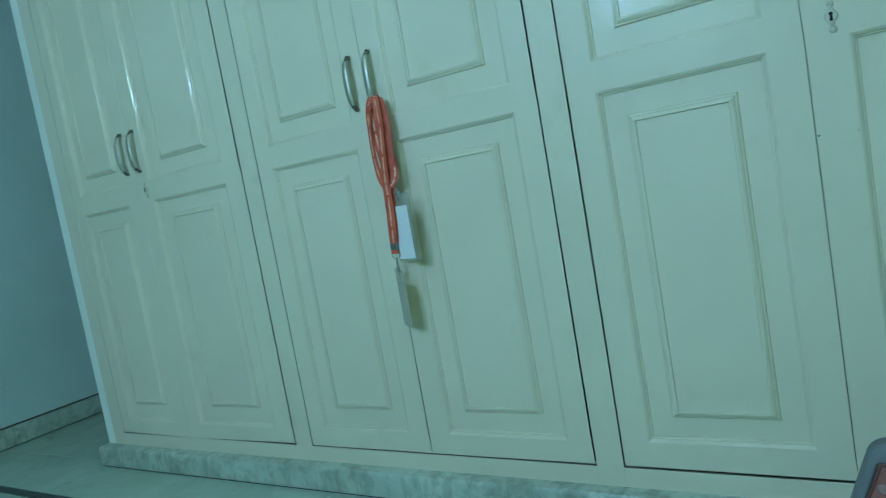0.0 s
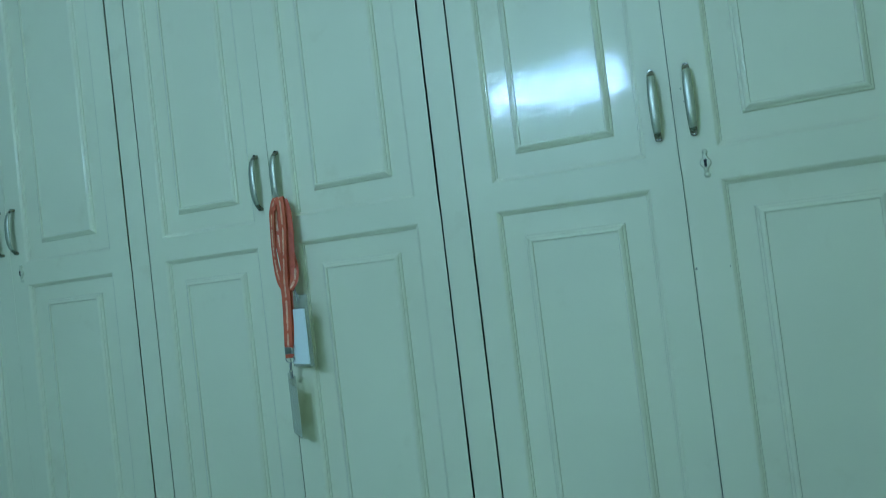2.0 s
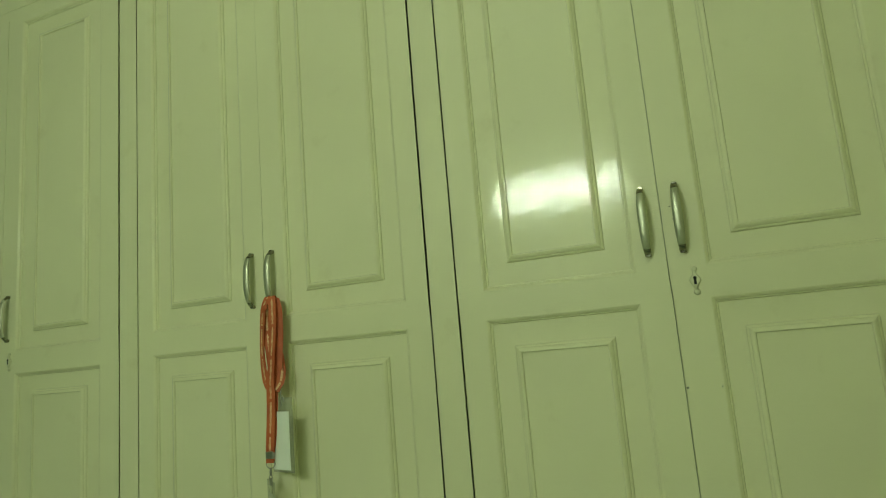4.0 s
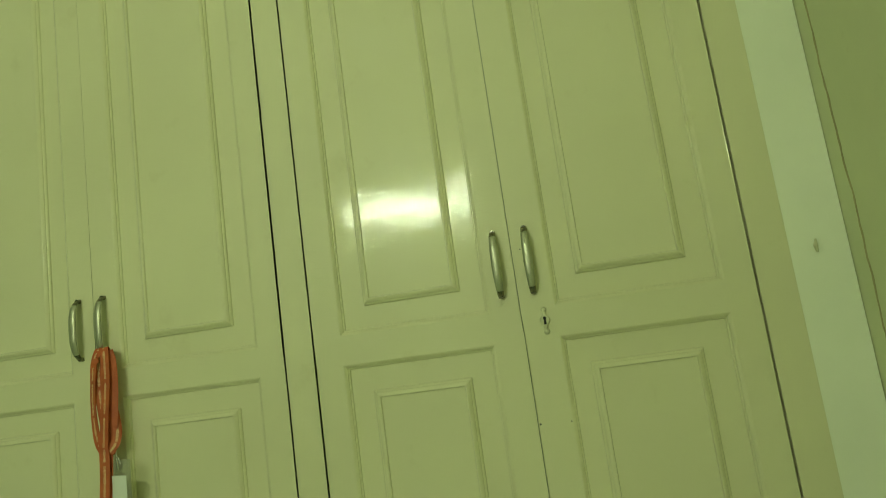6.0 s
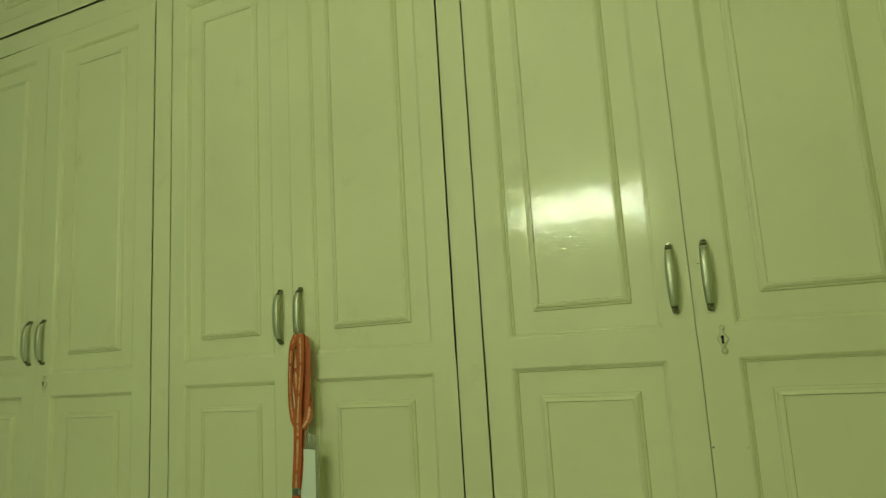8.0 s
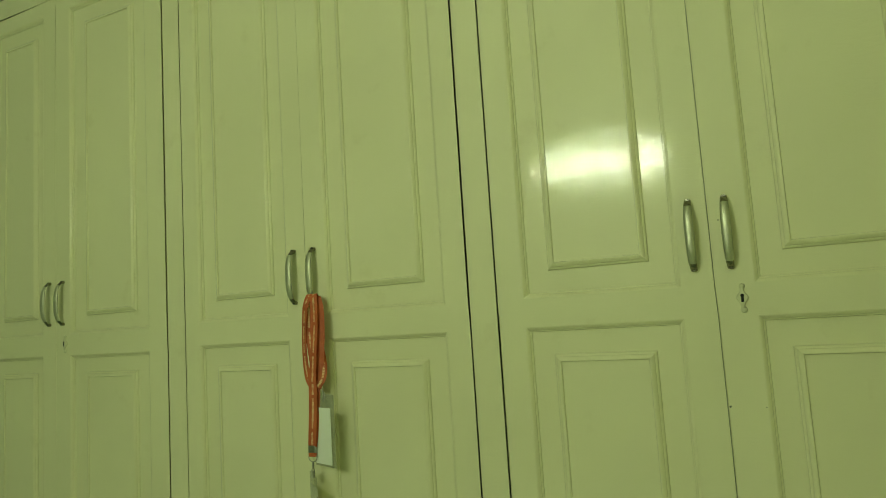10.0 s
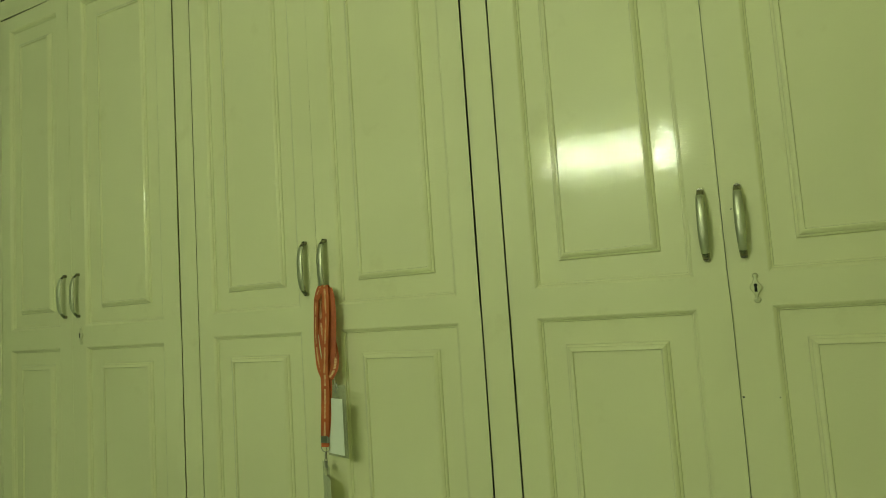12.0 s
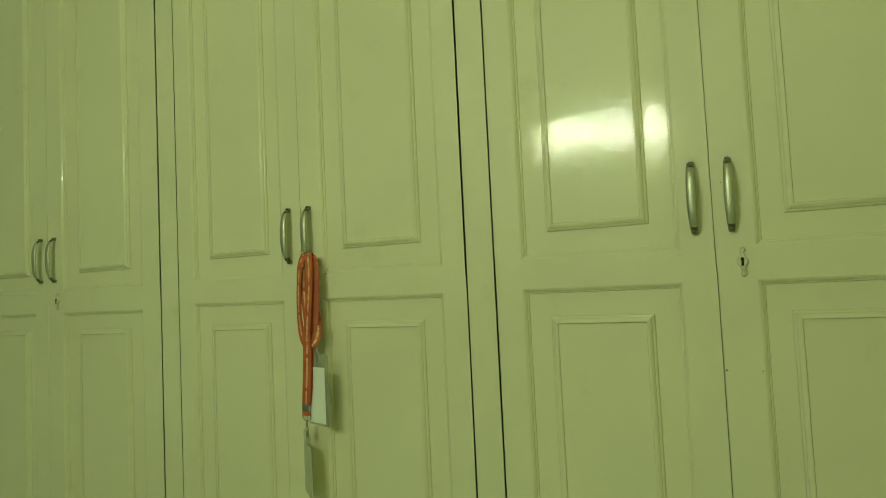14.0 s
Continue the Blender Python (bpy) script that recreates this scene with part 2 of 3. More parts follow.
# ---- the wardrobe's layout ----
Z_DOOR, Z_TOP = 0.125, 2.180
Z_LOFT, Z_LOFT_TOP = 2.252, 2.86
THICK = 0.024
BAYS = [(-1.868, -1.472, -0.967), (-0.900, -0.460, -0.001), (0.064, 0.5235, 0.993)]
# per door: recess from, to; raised moulding from, to
DOORS = [
    [(-1.813, -1.538, -1.764, -1.580), (-1.405, -1.043, -1.336, -1.105)],
    [(-0.842, -0.522, -0.785, -0.576), (-0.399, -0.062, -0.341, -0.120)],
    [(0.129, 0.461, 0.187, 0.402), (0.594, 0.931, 0.647, 0.869)],
]
# per bay: recess from, to; raised moulding from, to
LOWERS = [(0.176, 0.961, 0.238, 0.906), (0.184, 0.971, 0.244, 0.9105), (0.190, 0.971, 0.246, 0.9105)]
UPPERS = [(1.026, 2.125, 1.083, 2.064), (1.0325, 2.128, 1.092, 2.066), (1.0335, 2.128, 1.092, 2.066)]


def rect(x0, x1, z0, z1, y):
    return [(x0, y, z0), (x1, y, z0), (x1, y, z1), (x0, y, z1)]


# (inset, depth) from the edge of the recess, then from the edge of the raised moulding
COVE = [(0.0, -0.0004), (0.0012, 0.0000), (0.0026, 0.0009), (0.0046, 0.0024), (0.0064, 0.0038), (0.0072, 0.0056), (0.0075, 0.0078),
        (0.0090, 0.0078), (0.0102, 0.0086), (0.0109, 0.0100), (0.0113, 0.0125), (0.0120, 0.0125)]
RAISED = [(-0.0008, 0.0125), (0.0, 0.0125), (0.0005, 0.0098), (0.0016, 0.0080), (0.0032, 0.0071), (0.0050, 0.0069), (0.0055, 0.0066), (0.0060, 0.0048),
          (0.0075, 0.0034), (0.0093, 0.0021), (0.0111, 0.0010), (0.0128, 0.0003), (0.0142, 0.0001), (0.0154, 0.0006), (0.0162, 0.0020), (0.0166, 0.0042), (0.0169, 0.0050), (0.0179, 0.0050)]


def raised_panel(parent, m, r, z):
    """A fielded panel: a cove down from the frame, a flat band, a moulding up and a flat field."""
    bm = bmesh.new()
    rings = [rect(m[0] + i, m[1] - i, z[0] + i, z[1] - i, d) for i, d in COVE]
    rings += [rect(r[0] + i, r[1] - i, z[2] + i, z[3] - i, d) for i, d in RAISED]
    made = [[bm.verts.new(p) for p in ring] for ring in rings]
    for a, b in zip(made, made[1:]):
        for k in range(4):
            bm.faces.new((a[k], a[(k + 1) % 4], b[(k + 1) % 4], b[k]))
    bm.faces.new(made[-1])
    # crisp mitres
    for a, b in zip(made, made[1:]):
        for k in range(4):
            bm.edges.get((a[k], b[k])).smooth = False
    # the back of the board
    back = [bm.verts.new(p) for p in rect(m[0], m[1], z[0], z[1], 0.019)]
    bm.faces.new(list(reversed(back)))
    for k in range(4):
        bm.faces.new((made[0][k], back[k], back[(k + 1) % 4], made[0][(k + 1) % 4]))
    return part("panel", bm, CREAM, parent, soft=True)


def door_frame(name, x0, x1, z0, z1, m, bands, parent, droop=(0.0, 0.0), top=(0.0, 0.0), lean=(0.0, 0.0, 0.0, 0.0)):
    """Stiles and rails as one board with openings for the panels."""
    xs = [x0, m[0], m[1], x1]
    zs = [z0] + [v for b in bands for v in b[:2]] + [z1]
    bm = bmesh.new()
    grid = {(i, k, s): bm.verts.new((x, s * THICK, z)) for i, x in enumerate(xs) for k, z in enumerate(zs) for s in (0, 1)}
    open_cells = {(1, 1 + 2 * n) for n in range(len(bands))}
    cells = {(i, k) for i in range(3) for k in range(len(zs) - 1)} - open_cells
    for i, k in cells:
        q = [(i, k), (i + 1, k), (i + 1, k + 1), (i, k + 1)]
        bm.faces.new([grid[(*c, 0)] for c in q])
        bm.faces.new([grid[(*c, 1)] for c in reversed(q)])
        for (di, dk), (a, b) in (((-1, 0), (3, 0)), ((1, 0), (1, 2)), ((0, -1), (0, 1)), ((0, 1), (2, 3))):
            if (i + di, k + dk) not in cells:
                bm.faces.new([grid[(*q[a], 0)], grid[(*q[b], 0)], grid[(*q[b], 1)], grid[(*q[a], 1)]])
    for v in [v for v in bm.verts if not v.link_faces]:
        bm.verts.remove(v)
    for i in range(4):
        for s in (0, 1):
            u = (xs[i] - x0) / (x1 - x0)
            grid[(i, 0, s)].co.z += droop[0] * (1 - u) + droop[1] * u + s * 0.006
            grid[(i, len(zs) - 1, s)].co.z -= top[0] * (1 - u) + top[1] * u
    for k, z in enumerate(zs):
        v = (z - z0) / (z1 - z0)
        for s in (0, 1):
            grid[(0, k, s)].co.x -= lean[0] * (1 - v) + lean[1] * v
            grid[(3, k, s)].co.x += lean[2] * (1 - v) + lean[3] * v
        grid[(0, k, 1)].co.x += 0.009
        grid[(3, k, 1)].co.x -= 0.009
    bm.normal_update()
    rim = [e for e in bm.edges if all(v.co.y == 0 for v in e.verts) and len(e.link_faces) == 2 and e.calc_face_angle(0) > 1
           and (all(abs(v.co.x - x0) < 0.003 for v in e.verts) or all(abs(v.co.x - x1) < 0.003 for v in e.verts)
                or all(v.co.z < z0 + 0.02 for v in e.verts) or all(v.co.z > z1 - 0.02 for v in e.verts))]
    bmesh.ops.bevel(bm, geom=rim, offset=0.0014, segments=2, profile=0.5, affect="EDGES")
    return part(name, bm, CREAM, parent)


def pull_handle():
    """A bow handle: a satin bar that swells to the middle, with chrome ends bent to the door."""
    bm = bmesh.new()
    half, rise = 0.0705, 0.028
    def section(t):
        u = abs(t)
        y = -rise * (1 - u ** 3.4) ** 0.66 if u < 1 else 0.0
        w = 0.0064 + 0.0030 * (1 - u ** 2)
        d = 0.0026 + 0.0020 * (1 - u ** 2)
        return y, w, d
    def bar(ts, index):
        rings = []
        for t in ts:
            y, w, d = section(t)
            e = 0.01
            y2, y1 = section(min(t + e, 0.9999))[0], section(max(t - e, -0.9999))[0]
            slope = Vector((0, y2 - y1, 2 * e * half)).normalized()
            out = Vector((0, -slope.z, slope.y))
            c = Vector((0, y, t * half))
            rings.append([c + Vector((w * math.cos(a), 0, 0)) + out * (d * math.sin(a)) for a in [2 * math.pi * s / 14 for s in range(14)]])
        loft(bm, rings, index=index)
    n = 26
    bar([-0.80 + 1.60 * k / n for k in range(n + 1)], 0)
    bar([0.80 + 0.198 * k / 8 for k in range(9)], 1)
    bar([-0.998 + 0.198 * k / 8 for k in range(9)], 1)
    for s in (-1, 1):
        loft(bm, [[(0.0052 * math.cos(a), y, s * half * 0.955 + 0.0052 * math.sin(a)) for a in [2 * math.pi * q / 14 for q in range(14)]]
                  for y in (-0.010, -0.004, 0.0)], index=1)
    return smooth(mesh_of("handle", bm, SATIN, CHROME), 40)


def escutcheon():
    """A keyhole plate with a lobed outline, two screw bosses and a thin black shape painted as the hole's darkness."""
    bm = bmesh.new()
    ring = []
    for k in range(32):
        a = 2 * math.pi * k / 32
        r = 0.0105 + 0.0022 * math.cos(4 * a)
        ring.append((r * 0.85 * math.cos(a), r * 1.65 * math.sin(a)))
    loft(bm, [[(x * s, y, z * s) for x, z in ring] for y, s in ((0.0, 1.0), (-0.0042, 1.0), (-0.0060, 0.82))])
    for z, r in ((0.022, 0.0055), (-0.0235, 0.0065)):
        loft(bm, [[(0.001 + r * s * math.cos(a), y, z + r * s * math.sin(a)) for a in [2 * math.pi * q / 12 for q in range(12)]]
                  for y, s in ((0.0, 1.0), (-0.003, 0.9), (-0.0048, 0.55))])
    hole = [(0.0034 * math.cos(a), 0.004 + 0.0034 * math.sin(a)) for a in [math.radians(d) for d in range(-50, 231, 28)]] + [(-0.0026, -0.0085), (0.0026, -0.0085)]
    loft(bm, [[(x, y, z) for x, z in hole] for y in (-0.0056, -0.0064)], index=1)
    return smooth(mesh_of("keyhole_plate", bm, PLATE_PAINT, HOLE), 40)


HANDLE, PLATE = pull_handle(), escutcheon()


def fitting(name, me, parent, x, z, label):
    ob = new(name, me)
    ob.parent = parent
    ob.location = (x, 0.0, z)
    ob["label"] = label
    return ob


def carcass(x0, x1, z0, z1, parent):
    bm = bmesh.new()
    t, y0, y1 = 0.018, THICK + 0.004, 0.60
    box(bm, x0 - 0.02, x0 - 0.02 + t, y0, y1, z0 - 0.02, z1 + 0.02)
    box(bm, x1 + 0.02 - t, x1 + 0.02, y0, y1, z0 - 0.02, z1 + 0.02)
    box(bm, x0 - 0.02 + t, x1 + 0.02 - t, y0, y1, z0 - 0.02, z0 - 0.02 + t)
    box(bm, x0 - 0.02 + t, x1 + 0.02 - t, y0, y1, z1 + 0.02 - t, z1 + 0.02)
    box(bm, x0 - 0.02 + t, x1 + 0.02 - t, y1 - 0.01, y1, z0 - 0.02 + t, z1 + 0.02 - t)
    return part("carcass", bm, INSIDE, parent)


HANDLE_X = [(-1.502, -1.435), (-0.4965, -0.432), (0.489, 0.556)]
KEYHOLES = [(-1.427, 0.998), None, (0.570, 1.006)]
for n, (x0, xm, x1) in enumerate(BAYS):
    wide = ("end bay with unequal doors", "bay with a lanyard", "bay with gleaming doors")[n]
    unit = tagged(new("wardrobe"), "cream gloss-painted built-in wardrobe, " + wide, "wardrobe", "bays of the built-in wardrobe")
    carcass(x0, x1, Z_DOOR, Z_TOP, unit)
    last_unit = unit
    gap_l, gap_m, gap_r = ((0.0066, 0.0012, 0.0038), (0.0062, 0.0021, 0.0040), (0.0056, 0.0018, 0.0066))[n]
    sides = [(x0 + gap_l, xm - gap_m), (xm + gap_m, x1 - gap_r)]
    for s, (a, b) in enumerate(sides):
        d = DOORS[n][s]
        lo = Z_DOOR + (0.0015, 0.0055, 0.0082)[n]
        droop = (((0.0060, 0.0), (0.0, 0.0065)), ((0.0, 0.0), (0.0, 0.0015)), ((0.0, 0.0), (0.0, 0.0)))[n][s]
        close = ((0.0010, 0.0002), (0.0, 0.0020), (0.0, 0.0005))[n]
        lean = (0.0, 0.0, *close) if s == 0 else (*close, 0.0, 0.0)
        leaf = door_frame("door", a, b, lo, Z_TOP - 0.002, d[:2], (LOWERS[n], UPPERS[n]), unit, droop,
                          (0.007, 0.001) if n == 0 and s == 0 else (0.001, 0.001), lean)
        raised_panel(leaf, d[:2], d[2:], LOWERS[n])
        raised_panel(leaf, d[:2], d[2:], UPPERS[n])
        fitting("handle", HANDLE, leaf, HANDLE_X[n][s], (1.1290, 1.1345, 1.1350)[n], "satin nickel bow handle with chrome ends")
        if s and KEYHOLES[n]:
            fitting("keyhole_plate", PLATE, leaf, *KEYHOLES[n], "keyhole plate painted over in cream")

# bare chips in the paint of the last two doors
rng = random.Random(9)
for (x, z, r) in ((0.5285, 0.800, 0.0026), (0.591, 0.799, 0.0014), (0.5415, 1.160, 0.0016), (0.545, 1.134, 0.0011)):
    ring = [(x + r * rng.uniform(0.6, 1.2) * math.cos(a), z + r * rng.uniform(0.6, 1.2) * math.sin(a)) for a in [2 * math.pi * k / 9 for k in range(9)]]
    chip = loft(bmesh.new(), [[(px, y, pz) for px, pz in ring] for y in (0.0006, -0.0004)])
    part("chip", chip, CHIP, leaf, "dark chip in the paint")

for n, (x0, xm, x1) in enumerate(BAYS):
    unit = tagged(new("loft_cupboard"), "cream gloss-painted loft cupboard above the wardrobe doors", "cupboard", "loft cupboards over the wardrobe")
    carcass(x0, x1, Z_LOFT, Z_LOFT_TOP, unit)
    mid = (-1.432, -0.452, 0.5235)[n]
    for s, (a, b) in enumerate([(x0 + 0.003, mid - 0.0015), (mid + 0.0015, x1 - 0.003)]):
        m = (a + 0.062, b - 0.062)
        leaf = door_frame("door", a, b, Z_LOFT + 0.0085, Z_LOFT_TOP - 0.003, m, ((Z_LOFT + 0.062, Z_LOFT_TOP - 0.062),), unit)
        raised_panel(leaf, m, (m[0] + 0.058, m[1] - 0.058), (Z_LOFT + 0.062, Z_LOFT_TOP - 0.062, Z_LOFT + 0.122, Z_LOFT_TOP - 0.122))

# painted strips that the last doors shut against
part("door_stop", boxed(0.976, 0.9985, 0.0205, 0.0270, Z_DOOR + 0.01, Z_TOP - 0.01), CREAM, last_unit)
part("door_stop", boxed(0.072, 0.974, 0.0205, 0.0270, Z_DOOR - 0.004, Z_DOOR + 0.016), CREAM, last_unit)

# face frame round the doors
face = tagged(new("wardrobe_face_frame"), "cream gloss-painted face frame of the built-in wardrobe", "frame")
Z_BASE, Z_HEAD = 0.0772, 2.945


def undercut(x0, x1, z0, z1, dx, dz, y0=0.001, y1=0.040):
    """A board with softened front edges whose sides slope inwards behind."""
    def ring(i, y, ix, iz):
        ex, ez = (ix, i + iz) if dx == 0 else (0.3 * i + ix, iz)
        return [(x0 + ex, y, z0 + ez), (x1 - ex, y, z0 + ez), (x1 - ex, y, z1 - ez), (x0 + ex, y, z1 - ez)]
    return loft(bmesh.new(), [ring(0.0010, y0, 0, 0), ring(0.0002, y0 + 0.0004, 0, 0), ring(0, y0 + 0.0009, 0, 0), ring(0, y1, dx, dz)])


for a, b in ((-1.9365, -1.868), (-0.967, -0.900), (-0.001, 0.064), (0.993, 1.0615)):
    part("stile", undercut(a, b, Z_BASE, Z_HEAD, 0.022, 0.0), CREAM, face)
for x0, xm, x1 in BAYS:
    for z0, z1 in ((Z_BASE, Z_DOOR), (Z_TOP, Z_LOFT), (Z_LOFT_TOP, Z_HEAD)):
        part("rail", undercut(x0, x1, z0, z1, 0.0, 0.014, 0.00115), CREAM, face)

# ---- lanyard on the handle of the middle bay ----
LX, LY = -0.4225, -0.029
lanyard = tagged(new("lanyard"), "orange printed lanyard looped over a door handle", "lanyard")
lanyard.location = (0, 0, 0)


def ribbon(points, width, facing, name="strap", label="", thick=0.0012, prints=()):
    """A flat strap along points; facing: turn of its width at each point, in degrees from the wall's plane."""
    bm = bmesh.new()
    pts = [Vector(p) for p in points]
    fine, turns = [], []
    for k in range(len(pts) - 1):
        p0, p1, p2, p3 = pts[max(k - 1, 0)], pts[k], pts[k + 1], pts[min(k + 2, len(pts) - 1)]
        for q in range(6):
            u = q / 6
            fine.append(0.5 * (2 * p1 + (p2 - p0) * u + (2 * p0 - 5 * p1 + 4 * p2 - p3) * u * u + (3 * p1 - p0 - 3 * p2 + p3) * u ** 3))
            turns.append(facing[k] * (1 - u) + facing[k + 1] * u)
    fine.append(pts[-1])
    turns.append(facing[-1])
    rings, frames = [], []
    for k, p in enumerate(fine):
        ahead = (fine[min(k + 1, len(fine) - 1)] - fine[max(k - 1, 0)]).normalized()
        a = radians(turns[k])
        side = Vector((math.cos(a), math.sin(a), 0))
        side = (side - ahead * side.dot(ahead)).normalized()
        out = side.cross(ahead).normalized()
        if out.y > 0:
            out = -out
        rings.append([p + side * width / 2 + out * thick / 2, p - side * width / 2 + out * thick / 2,
                      p - side * width / 2 - out * thick / 2, p + side * width / 2 - out * thick / 2])
        frames.append((p, side, ahead, out))
    loft(bm, rings)
    strap = part(name, bm, ORANGE, lanyard, label, soft=True)
    if prints:
        bm = bmesh.new()
        rnd = random.Random(len(fine))
        for k in range(1, len(frames) - 1):
            if k % 9 == 8:
                continue
            p, side, ahead, out = frames[k]
            step = (frames[k + 1][0] - p).length
            at = 0.0
            while at < step * 0.92:
                h = rnd.uniform(0.0012, 0.0019)
                w = rnd.choice((0.0034, 0.0052, 0.0058, 0.0062))
                c = p + ahead * at + out * (thick / 2 + 0.0004)
                q = [c - side * w / 2, c + side * w / 2, c + side * w / 2 + ahead * h, c - side * w / 2 + ahead * h]
                lowv = [bm.verts.new(v) for v in q]
                topv = [bm.verts.new(v + out * 0.0003) for v in q]
                bm.faces.new(topv)
                for j in range(4):
                    bm.faces.new((lowv[j], lowv[(j + 1) % 4], topv[(j + 1) % 4], topv[j]))
                at += h + 0.0010
        tagged(part("print", bm, PRINT, strap, "pale printed marks"), kind="stuff")
    return strap


W = 0.021


def strap(points, facing, width=W, prints=False):
    """A ribbon by its offsets across and out from the bunch, and its heights."""
    return ribbon([(LX + x, LY + y, z) for x, y, z in points], width, facing, prints=prints)


# loops over the handle: each comes over the bar from behind and hangs to the fold at the bottom of the bunch
strap([(0.000, 0.012, 1.062), (-0.002, -0.004, 1.083), (-0.012, -0.013, 1.054), (-0.0175, -0.014, 1.005), (-0.0195, -0.014, 0.955),
       (-0.0170, -0.014, 0.908), (-0.010, -0.014, 0.874), (0.004, -0.014, 0.852)], [10, 0, -16, -24, -24, -16, -4, 4], prints=True)
strap([(-0.004, 0.014, 1.058), (-0.002, -0.001, 1.077), (-0.006, -0.007, 1.045), (-0.005, -0.010, 0.990), (0.001, -0.011, 0.940),
       (0.006, -0.010, 0.890), (0.007, -0.009, 0.856)], [20, 10, 30, 24, 12, 6, 0], prints=True)
strap([(0.009, 0.014, 1.060), (0.009, -0.006, 1.084), (0.017, -0.017, 1.055), (0.018, -0.019, 1.005), (0.014, -0.020, 0.955),
       (0.009, -0.020, 0.905), (0.004, -0.018, 0.862)], [0, 4, 2, -6, -10, -4, 0], prints=True)
strap([(0.014, 0.012, 1.052), (0.016, -0.003, 1.076), (0.0275, -0.009, 1.046), (0.0290, -0.010, 0.990), (0.025, -0.010, 0.940),
       (0.020, -0.009, 0.890), (0.013, -0.008, 0.858)], [6, 12, 22, 24, 18, 12, 4])
strap([(-0.006, 0.012, 1.056), (-0.008, -0.002, 1.072), (-0.012, -0.004, 1.040), (-0.008, -0.003, 0.985), (0.004, -0.003, 0.930), (0.008, -0.004, 0.870)],
      [-20, -14, 20, 40, 26, 8])
# the turned end that shows at the foot of the bunch, and the folds
strap([(0.020, 0.000, 0.945), (0.027, -0.003, 0.916), (0.0320, -0.008, 0.894), (0.0290, -0.012, 0.872), (0.016, -0.014, 0.855)],
      [50, 40, 26, 14, 4], 0.018, True)
strap([(0.021, -0.006, 0.886), (0.019, -0.013, 0.862), (0.015, -0.010, 0.850), (0.013, -0.002, 0.862)], [8, 2, 0, 0], 0.019)
strap([(-0.004, -0.006, 0.888), (0.000, -0.012, 0.862), (0.005, -0.009, 0.849), (0.006, -0.001, 0.864)], [-10, -4, 0, 0], 0.019)
# the turn round the neck of the bunch
strap([(-0.014, -0.012, 1.040), (-0.008, -0.021, 1.050), (0.004, -0.022, 1.059)], [0, 0, 0], 0.012)
SX = LX - 0.008
# the straps that hang down
ribbon([(SX + 0.010, LY - 0.015, 0.892), (SX + 0.011, LY - 0.016, 0.850), (SX + 0.009, LY - 0.016, 0.800), (SX + 0.003, LY - 0.014, 0.745), (SX - 0.001, LY - 0.012, 0.7095)],
       0.024, [4, 4, 2, 0, 0], prints=True)
ribbon([(SX + 0.015, LY - 0.009, 0.890), (SX + 0.014, LY - 0.009, 0.825), (SX + 0.006, LY - 0.009, 0.745), (SX - 0.001, LY - 0.008, 0.7095)],
       0.021, [10, 8, 2, 0])
part("crimp", boxed(SX - 0.0125, SX + 0.0085, LY - 0.015, LY - 0.006, 0.6940, 0.7110, bevel=0.0012), STEEL, lanyard, "crimped grey metal clasp")
part("tab", boxed(SX - 0.0130, SX + 0.0090, LY - 0.0135, LY - 0.0075, 0.6840, 0.6937, bevel=0.001), ORANGE, lanyard)
bm = bmesh.new()
ring = [(SX - 0.002 + 0.0125 * math.cos(a), LY - 0.0105, 0.6820 + 0.0105 * math.sin(a)) for a in [2 * math.pi * k / 20 for k in range(21)]]
tube(bm, ring, 0.0011, 8)
tube(bm, [(SX - 0.002, LY - 0.0105, 0.6715), (SX - 0.0025, LY - 0.0105, 0.6635), (SX - 0.003, LY - 0.0105, 0.6555)], [0.0022, 0.003, 0.0022], 8)
tube(bm, [(SX - 0.003 + 0.0042 * math.cos(a), LY - 0.0105, 0.6485 + 0.0075 * math.sin(a)) for a in [2 * math.pi * k / 16 for k in range(17)]], 0.0011, 8)
part("hook", bm, STEEL, lanyard, "steel ring and swivel hook", soft=True)

# the white badge card in its clear sleeve, hanging from the bunch
badge = tagged(new("badge_holder"), "white badge card in a clear plastic sleeve", "badge")
badge.matrix_world = Matrix.Translation((-0.427, -0.031, 0.0)) @ Matrix.Rotation(radians(-20), 4, "Z")
part("sleeve", boxed(-0.006, 0.080, 0.0014, 0.0024, 0.662, 0.836, bevel=0.0004), CLEAR, badge, "clear plastic sleeve")
part("card", boxed(-0.002, 0.0665, -0.0006, 0.0006, 0.668, 0.803), CARD, badge, "white paper card")
bm = bmesh.new()
tube(bm, [(0.034, 0.003, 0.816), (0.034, 0.002, 0.836), (0.030, 0.004, 0.852)], 0.0022, 8)
tube(bm, [(0.044, 0.003, 0.826), (0.040, 0.003, 0.838), (0.034, 0.003, 0.842)], 0.0018, 8)
part("clip", bm, STEEL, badge, soft=True)

# the second sleeve, hanging from the hook and turned edge-on
sleeve = tagged(new("badge_holder"), "clear plastic sleeve with a pale card, turned sideways", "badge")
sleeve.matrix_world = Matrix.Translation((SX - 0.002, LY - 0.0105, 0.6435)) @ Matrix.Rotation(radians(-42), 4, "Z")
part("sleeve", boxed(-0.044, 0.044, -0.0014, -0.0004, -0.152, 0.0, bevel=0.0004), CLEAR, sleeve, "clear plastic sleeve")
part("card", boxed(-0.040, 0.040, 0.0000, 0.0010, -0.150, -0.030), PAPER, sleeve, "pale paper card")
part("clip", boxed(-0.008, 0.008, -0.004, 0.002, -0.010, 0.006, bevel=0.0012), STEEL, sleeve)

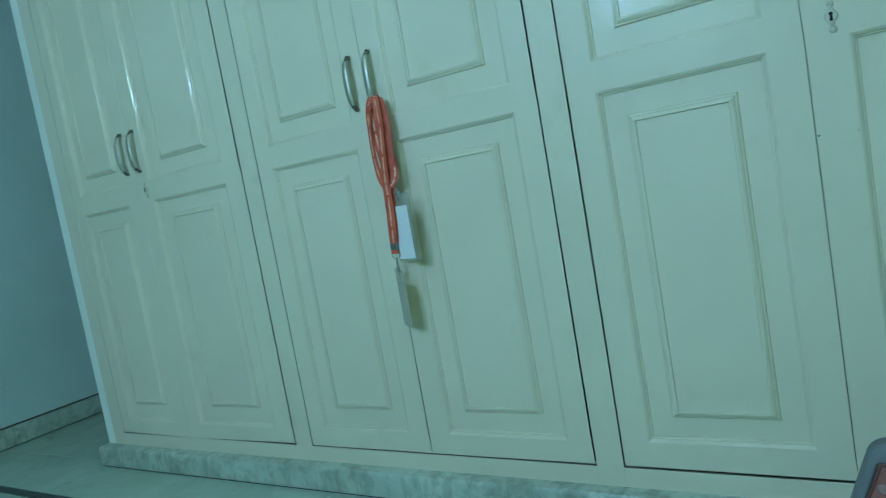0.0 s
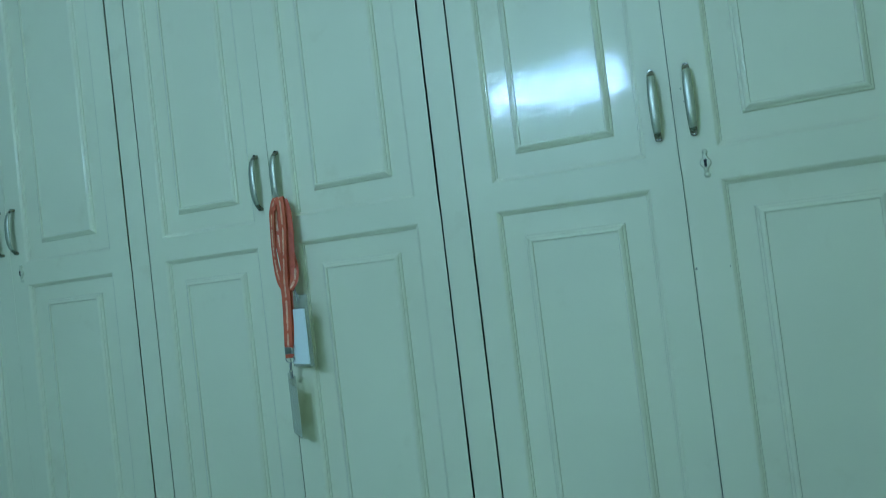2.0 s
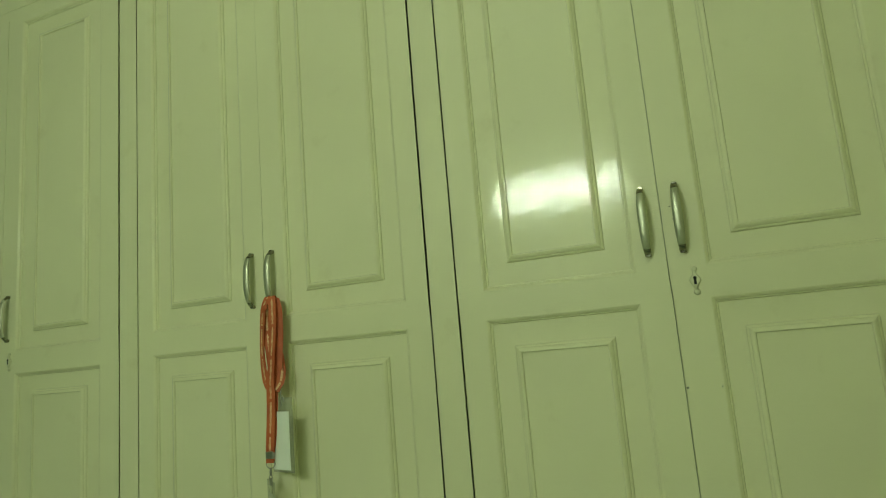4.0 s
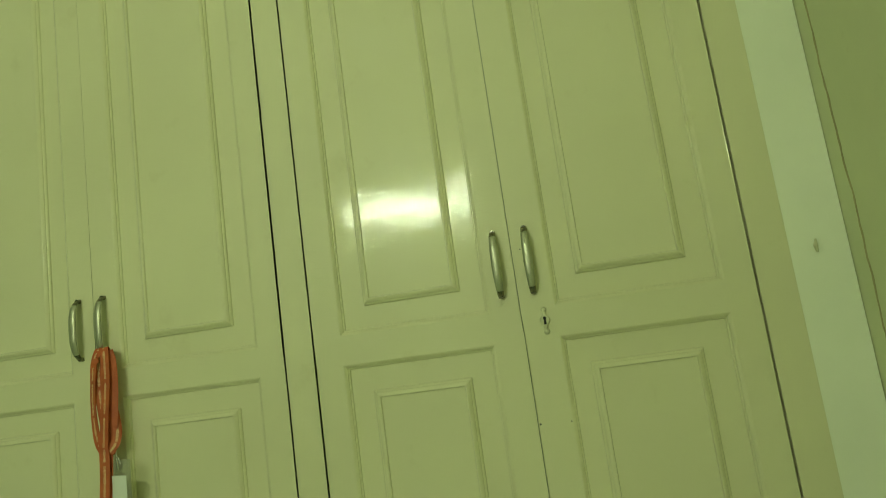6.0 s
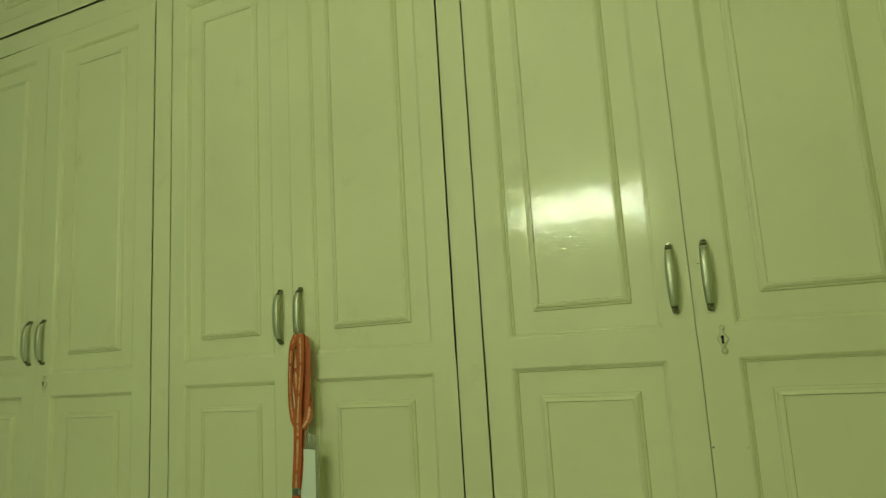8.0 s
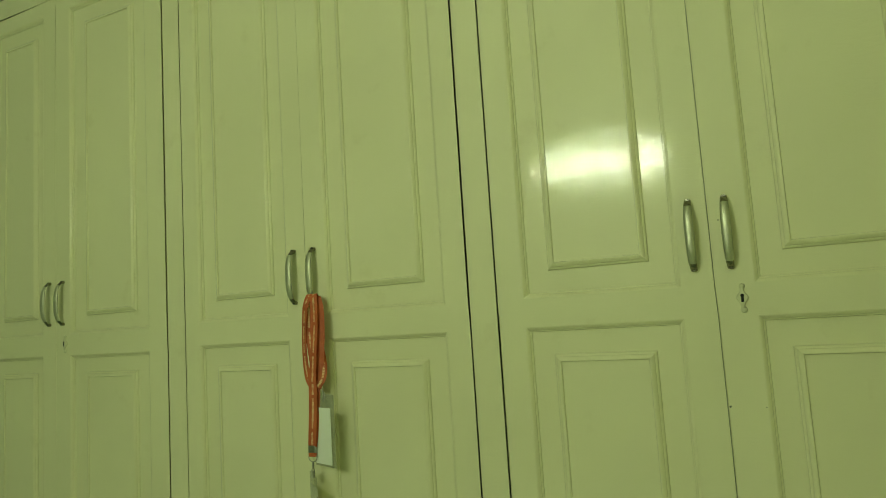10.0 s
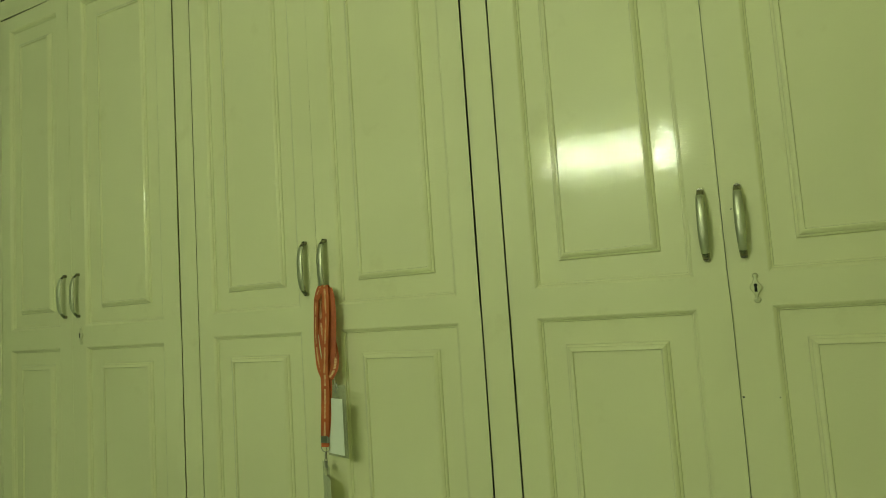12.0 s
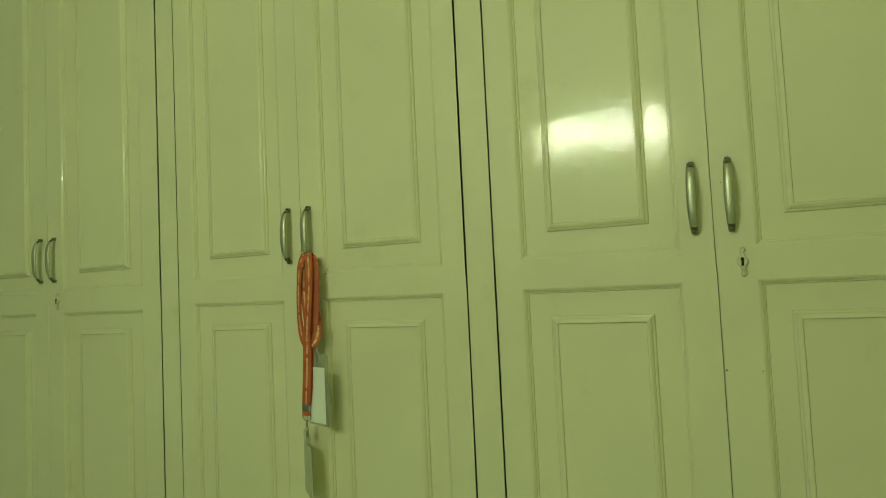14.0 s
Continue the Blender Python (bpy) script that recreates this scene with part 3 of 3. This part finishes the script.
# ---- case at the foot of the wardrobe, tilted against the side wall ----
case = tagged(new("case"), "shallow blue-grey round-cornered case with brown front, tilted on the floor", "case")
CW, CH, CD, TILT = 0.500, 0.1655, 0.040, 20.5
case.matrix_world = Matrix.Translation((0.557, -0.215, 0.309)) @ Matrix.Rotation(radians(TILT), 4, "Y")


def rounded(x0, x1, z0, z1, r, y, n=8):
    ring = []
    for cx, cz, start in ((x1 - r, z1 - r, 0), (x0 + r, z1 - r, 90), (x0 + r, z0 + r, 180), (x1 - r, z0 + r, 270)):
        for k in range(n + 1):
            a = radians(start + 90 * k / n)
            ring.append((cx + r * math.cos(a), y, cz + r * math.sin(a)))
    return ring


bm = bmesh.new()
loft(bm, [rounded(0.004, CW - 0.004, -CH + 0.004, -0.004, 0.030, CD), rounded(0, CW, -CH, 0, 0.034, CD - 0.006), rounded(0, CW, -CH, 0, 0.034, 0.008),
          rounded(0.002, CW - 0.002, -CH + 0.002, -0.002, 0.038, 0.003), rounded(0.008, CW - 0.008, -CH + 0.008, -0.008, 0.032, 0.0),
          rounded(0.013, CW - 0.022, -CH + 0.022, -0.033, 0.010, 0.0), rounded(0.016, CW - 0.025, -CH + 0.025, -0.036, 0.008, 0.003),
          rounded(0.017, CW - 0.026, -CH + 0.026, -0.037, 0.007, 0.014)])
part("shell", bm, BLUE_CLOTH, case, soft=True)
part("front_panel", boxed(0.018, CW - 0.027, 0.0060, 0.0138, -CH + 0.027, -0.038), BROWN_CLOTH, case, "brown recessed front panel")
bm = bmesh.new()
tube(bm, rounded(0.021, CW - 0.030, -CH + 0.030, -0.041, 0.005, 0.0058) + [rounded(0.021, CW - 0.030, -CH + 0.030, -0.041, 0.005, 0.0058)[0]], 0.0018, 8)
part("piping", bm, RED_PIPING, case, "dull red edging", soft=True)
bm = bmesh.new()
loft(bm, [[(0.033 + r * math.cos(a), y, -0.076 + r * math.sin(a)) for a in [2 * math.pi * q / 16 for q in range(16)]]
          for r, y in ((0.005, 0.0058), (0.005, 0.002), (0.0085, 0.0), (0.0088, -0.004), (0.006, -0.0065))])
part("knob", bm, KNOB, case, "dull pinkish knob", soft=True)

# ---- the tube lamp ----
lamp = tagged(new("tube_lamp"), "lit fluorescent tube on a white wall batten", "lamp")
tx, ty, tz = TUBE_AT
bm = bmesh.new()
tube(bm, [(tx - 0.42, ty, tz), (tx, ty, tz), (tx + 0.42, ty, tz)], 0.0145, 16)
part("tube", bm, glow, lamp, "glowing glass tube", soft=True)
part("batten", boxed(tx - 0.45, tx + 0.45, Y_BACK, ty - 0.022, tz - 0.022, tz + 0.022, bevel=0.003), WHITEWASH, lamp, "white metal batten")
for s in (-1, 1):
    part("holder", boxed(tx + s * 0.432 - 0.012, tx + s * 0.432 + 0.012, ty - 0.024, ty + 0.018, tz - 0.02, tz + 0.02, bevel=0.003), WHITEWASH, lamp)

# ---- marble pieces: plinth, skirting and floor tiles ----
plinth = thing("plinth", boxed(-1.962, 1.0605, 0.0305, 0.55, -0.01, 0.0765), GROUT, "stained white marble plinth under the wardrobe", "plinth", kind="structure")
x = -1.992
for w in (0.687, 0.60, 0.61, 0.60, 0.555):
    section = [(0.030, 0.0042), (-0.036, 0.0042), (-0.0395, 0.008), (-0.040, 0.012), (-0.040, 0.066), (-0.0385, 0.0735), (-0.0345, 0.0775), (-0.028, 0.0784), (0.030, 0.0784)]
    part("slab", loft(bmesh.new(), [[(q, py, pz) for py, pz in section] for q in (x + 0.0003, x + w - 0.0003)]), PLINTH, plinth, soft=True)
    x += w
part("joint", boxed(-1.985, 1.0605, -0.034, 0.0010, -0.006, 0.0040), GROUT, plinth, "dark joint along the floor")

skirting = thing("baseboard", boxed(X_LEFT, X_LEFT + 0.007, Y_BACK + 0.01, Y_FAR, -0.005, 0.0988), GROUT, "white marble skirting with a dark top edge", "baseboard", kind="structure")
y = Y_BACK + 0.01
while y < Y_FAR - 0.1:
    part("slab", boxed(X_LEFT + 0.0072, X_LEFT + 0.020, y + 0.001, min(y + 0.61, Y_FAR) - 0.001, 0.004, 0.0925, bevel=0.002), PLINTH, skirting)
    y += 0.61

tiles = {}


def tile(x0, x1, y0, y1, material=MARBLE):
    key = (round(x1 - x0, 3), round(y1 - y0, 3), material.name)
    if key not in tiles:
        hx, hy = (x1 - x0) / 2 - 0.0008, (y1 - y0) / 2 - 0.0008
        tiles[key] = mesh_of("tile", boxed(-hx, hx, -hy, hy, -0.012, 0.0, bevel=0.001, segments=1), material)
    ob = new("tile", tiles[key])
    ob.parent = floor
    ob.location = ((x0 + x1) / 2, (y0 + y1) / 2, 0.0)


XS = [X_LEFT, -2.61, -2.01, -1.41, -0.81, -0.21, 0.39, 0.99, X_RIGHT]
YS = [Y_BACK, -2.696, -2.096, -1.496, -0.896, -0.296]
for x0, x1 in zip(XS, XS[1:]):
    for y0, y1 in zip(YS, YS[1:]):
        tile(x0, x1, y0, y1)
    tile(x0, x1, -0.296, -0.256, BLACK_STONE)
    tile(x0, x1, -0.256, 0.004)
for y0, y1 in ((0.004, 0.604), (0.604, 1.204), (1.204, 1.804), (1.804, Y_FAR)):
    for x0, x1 in ((X_LEFT, -2.61), (-2.61, -1.992)):
        tile(x0, x1, y0, y1)
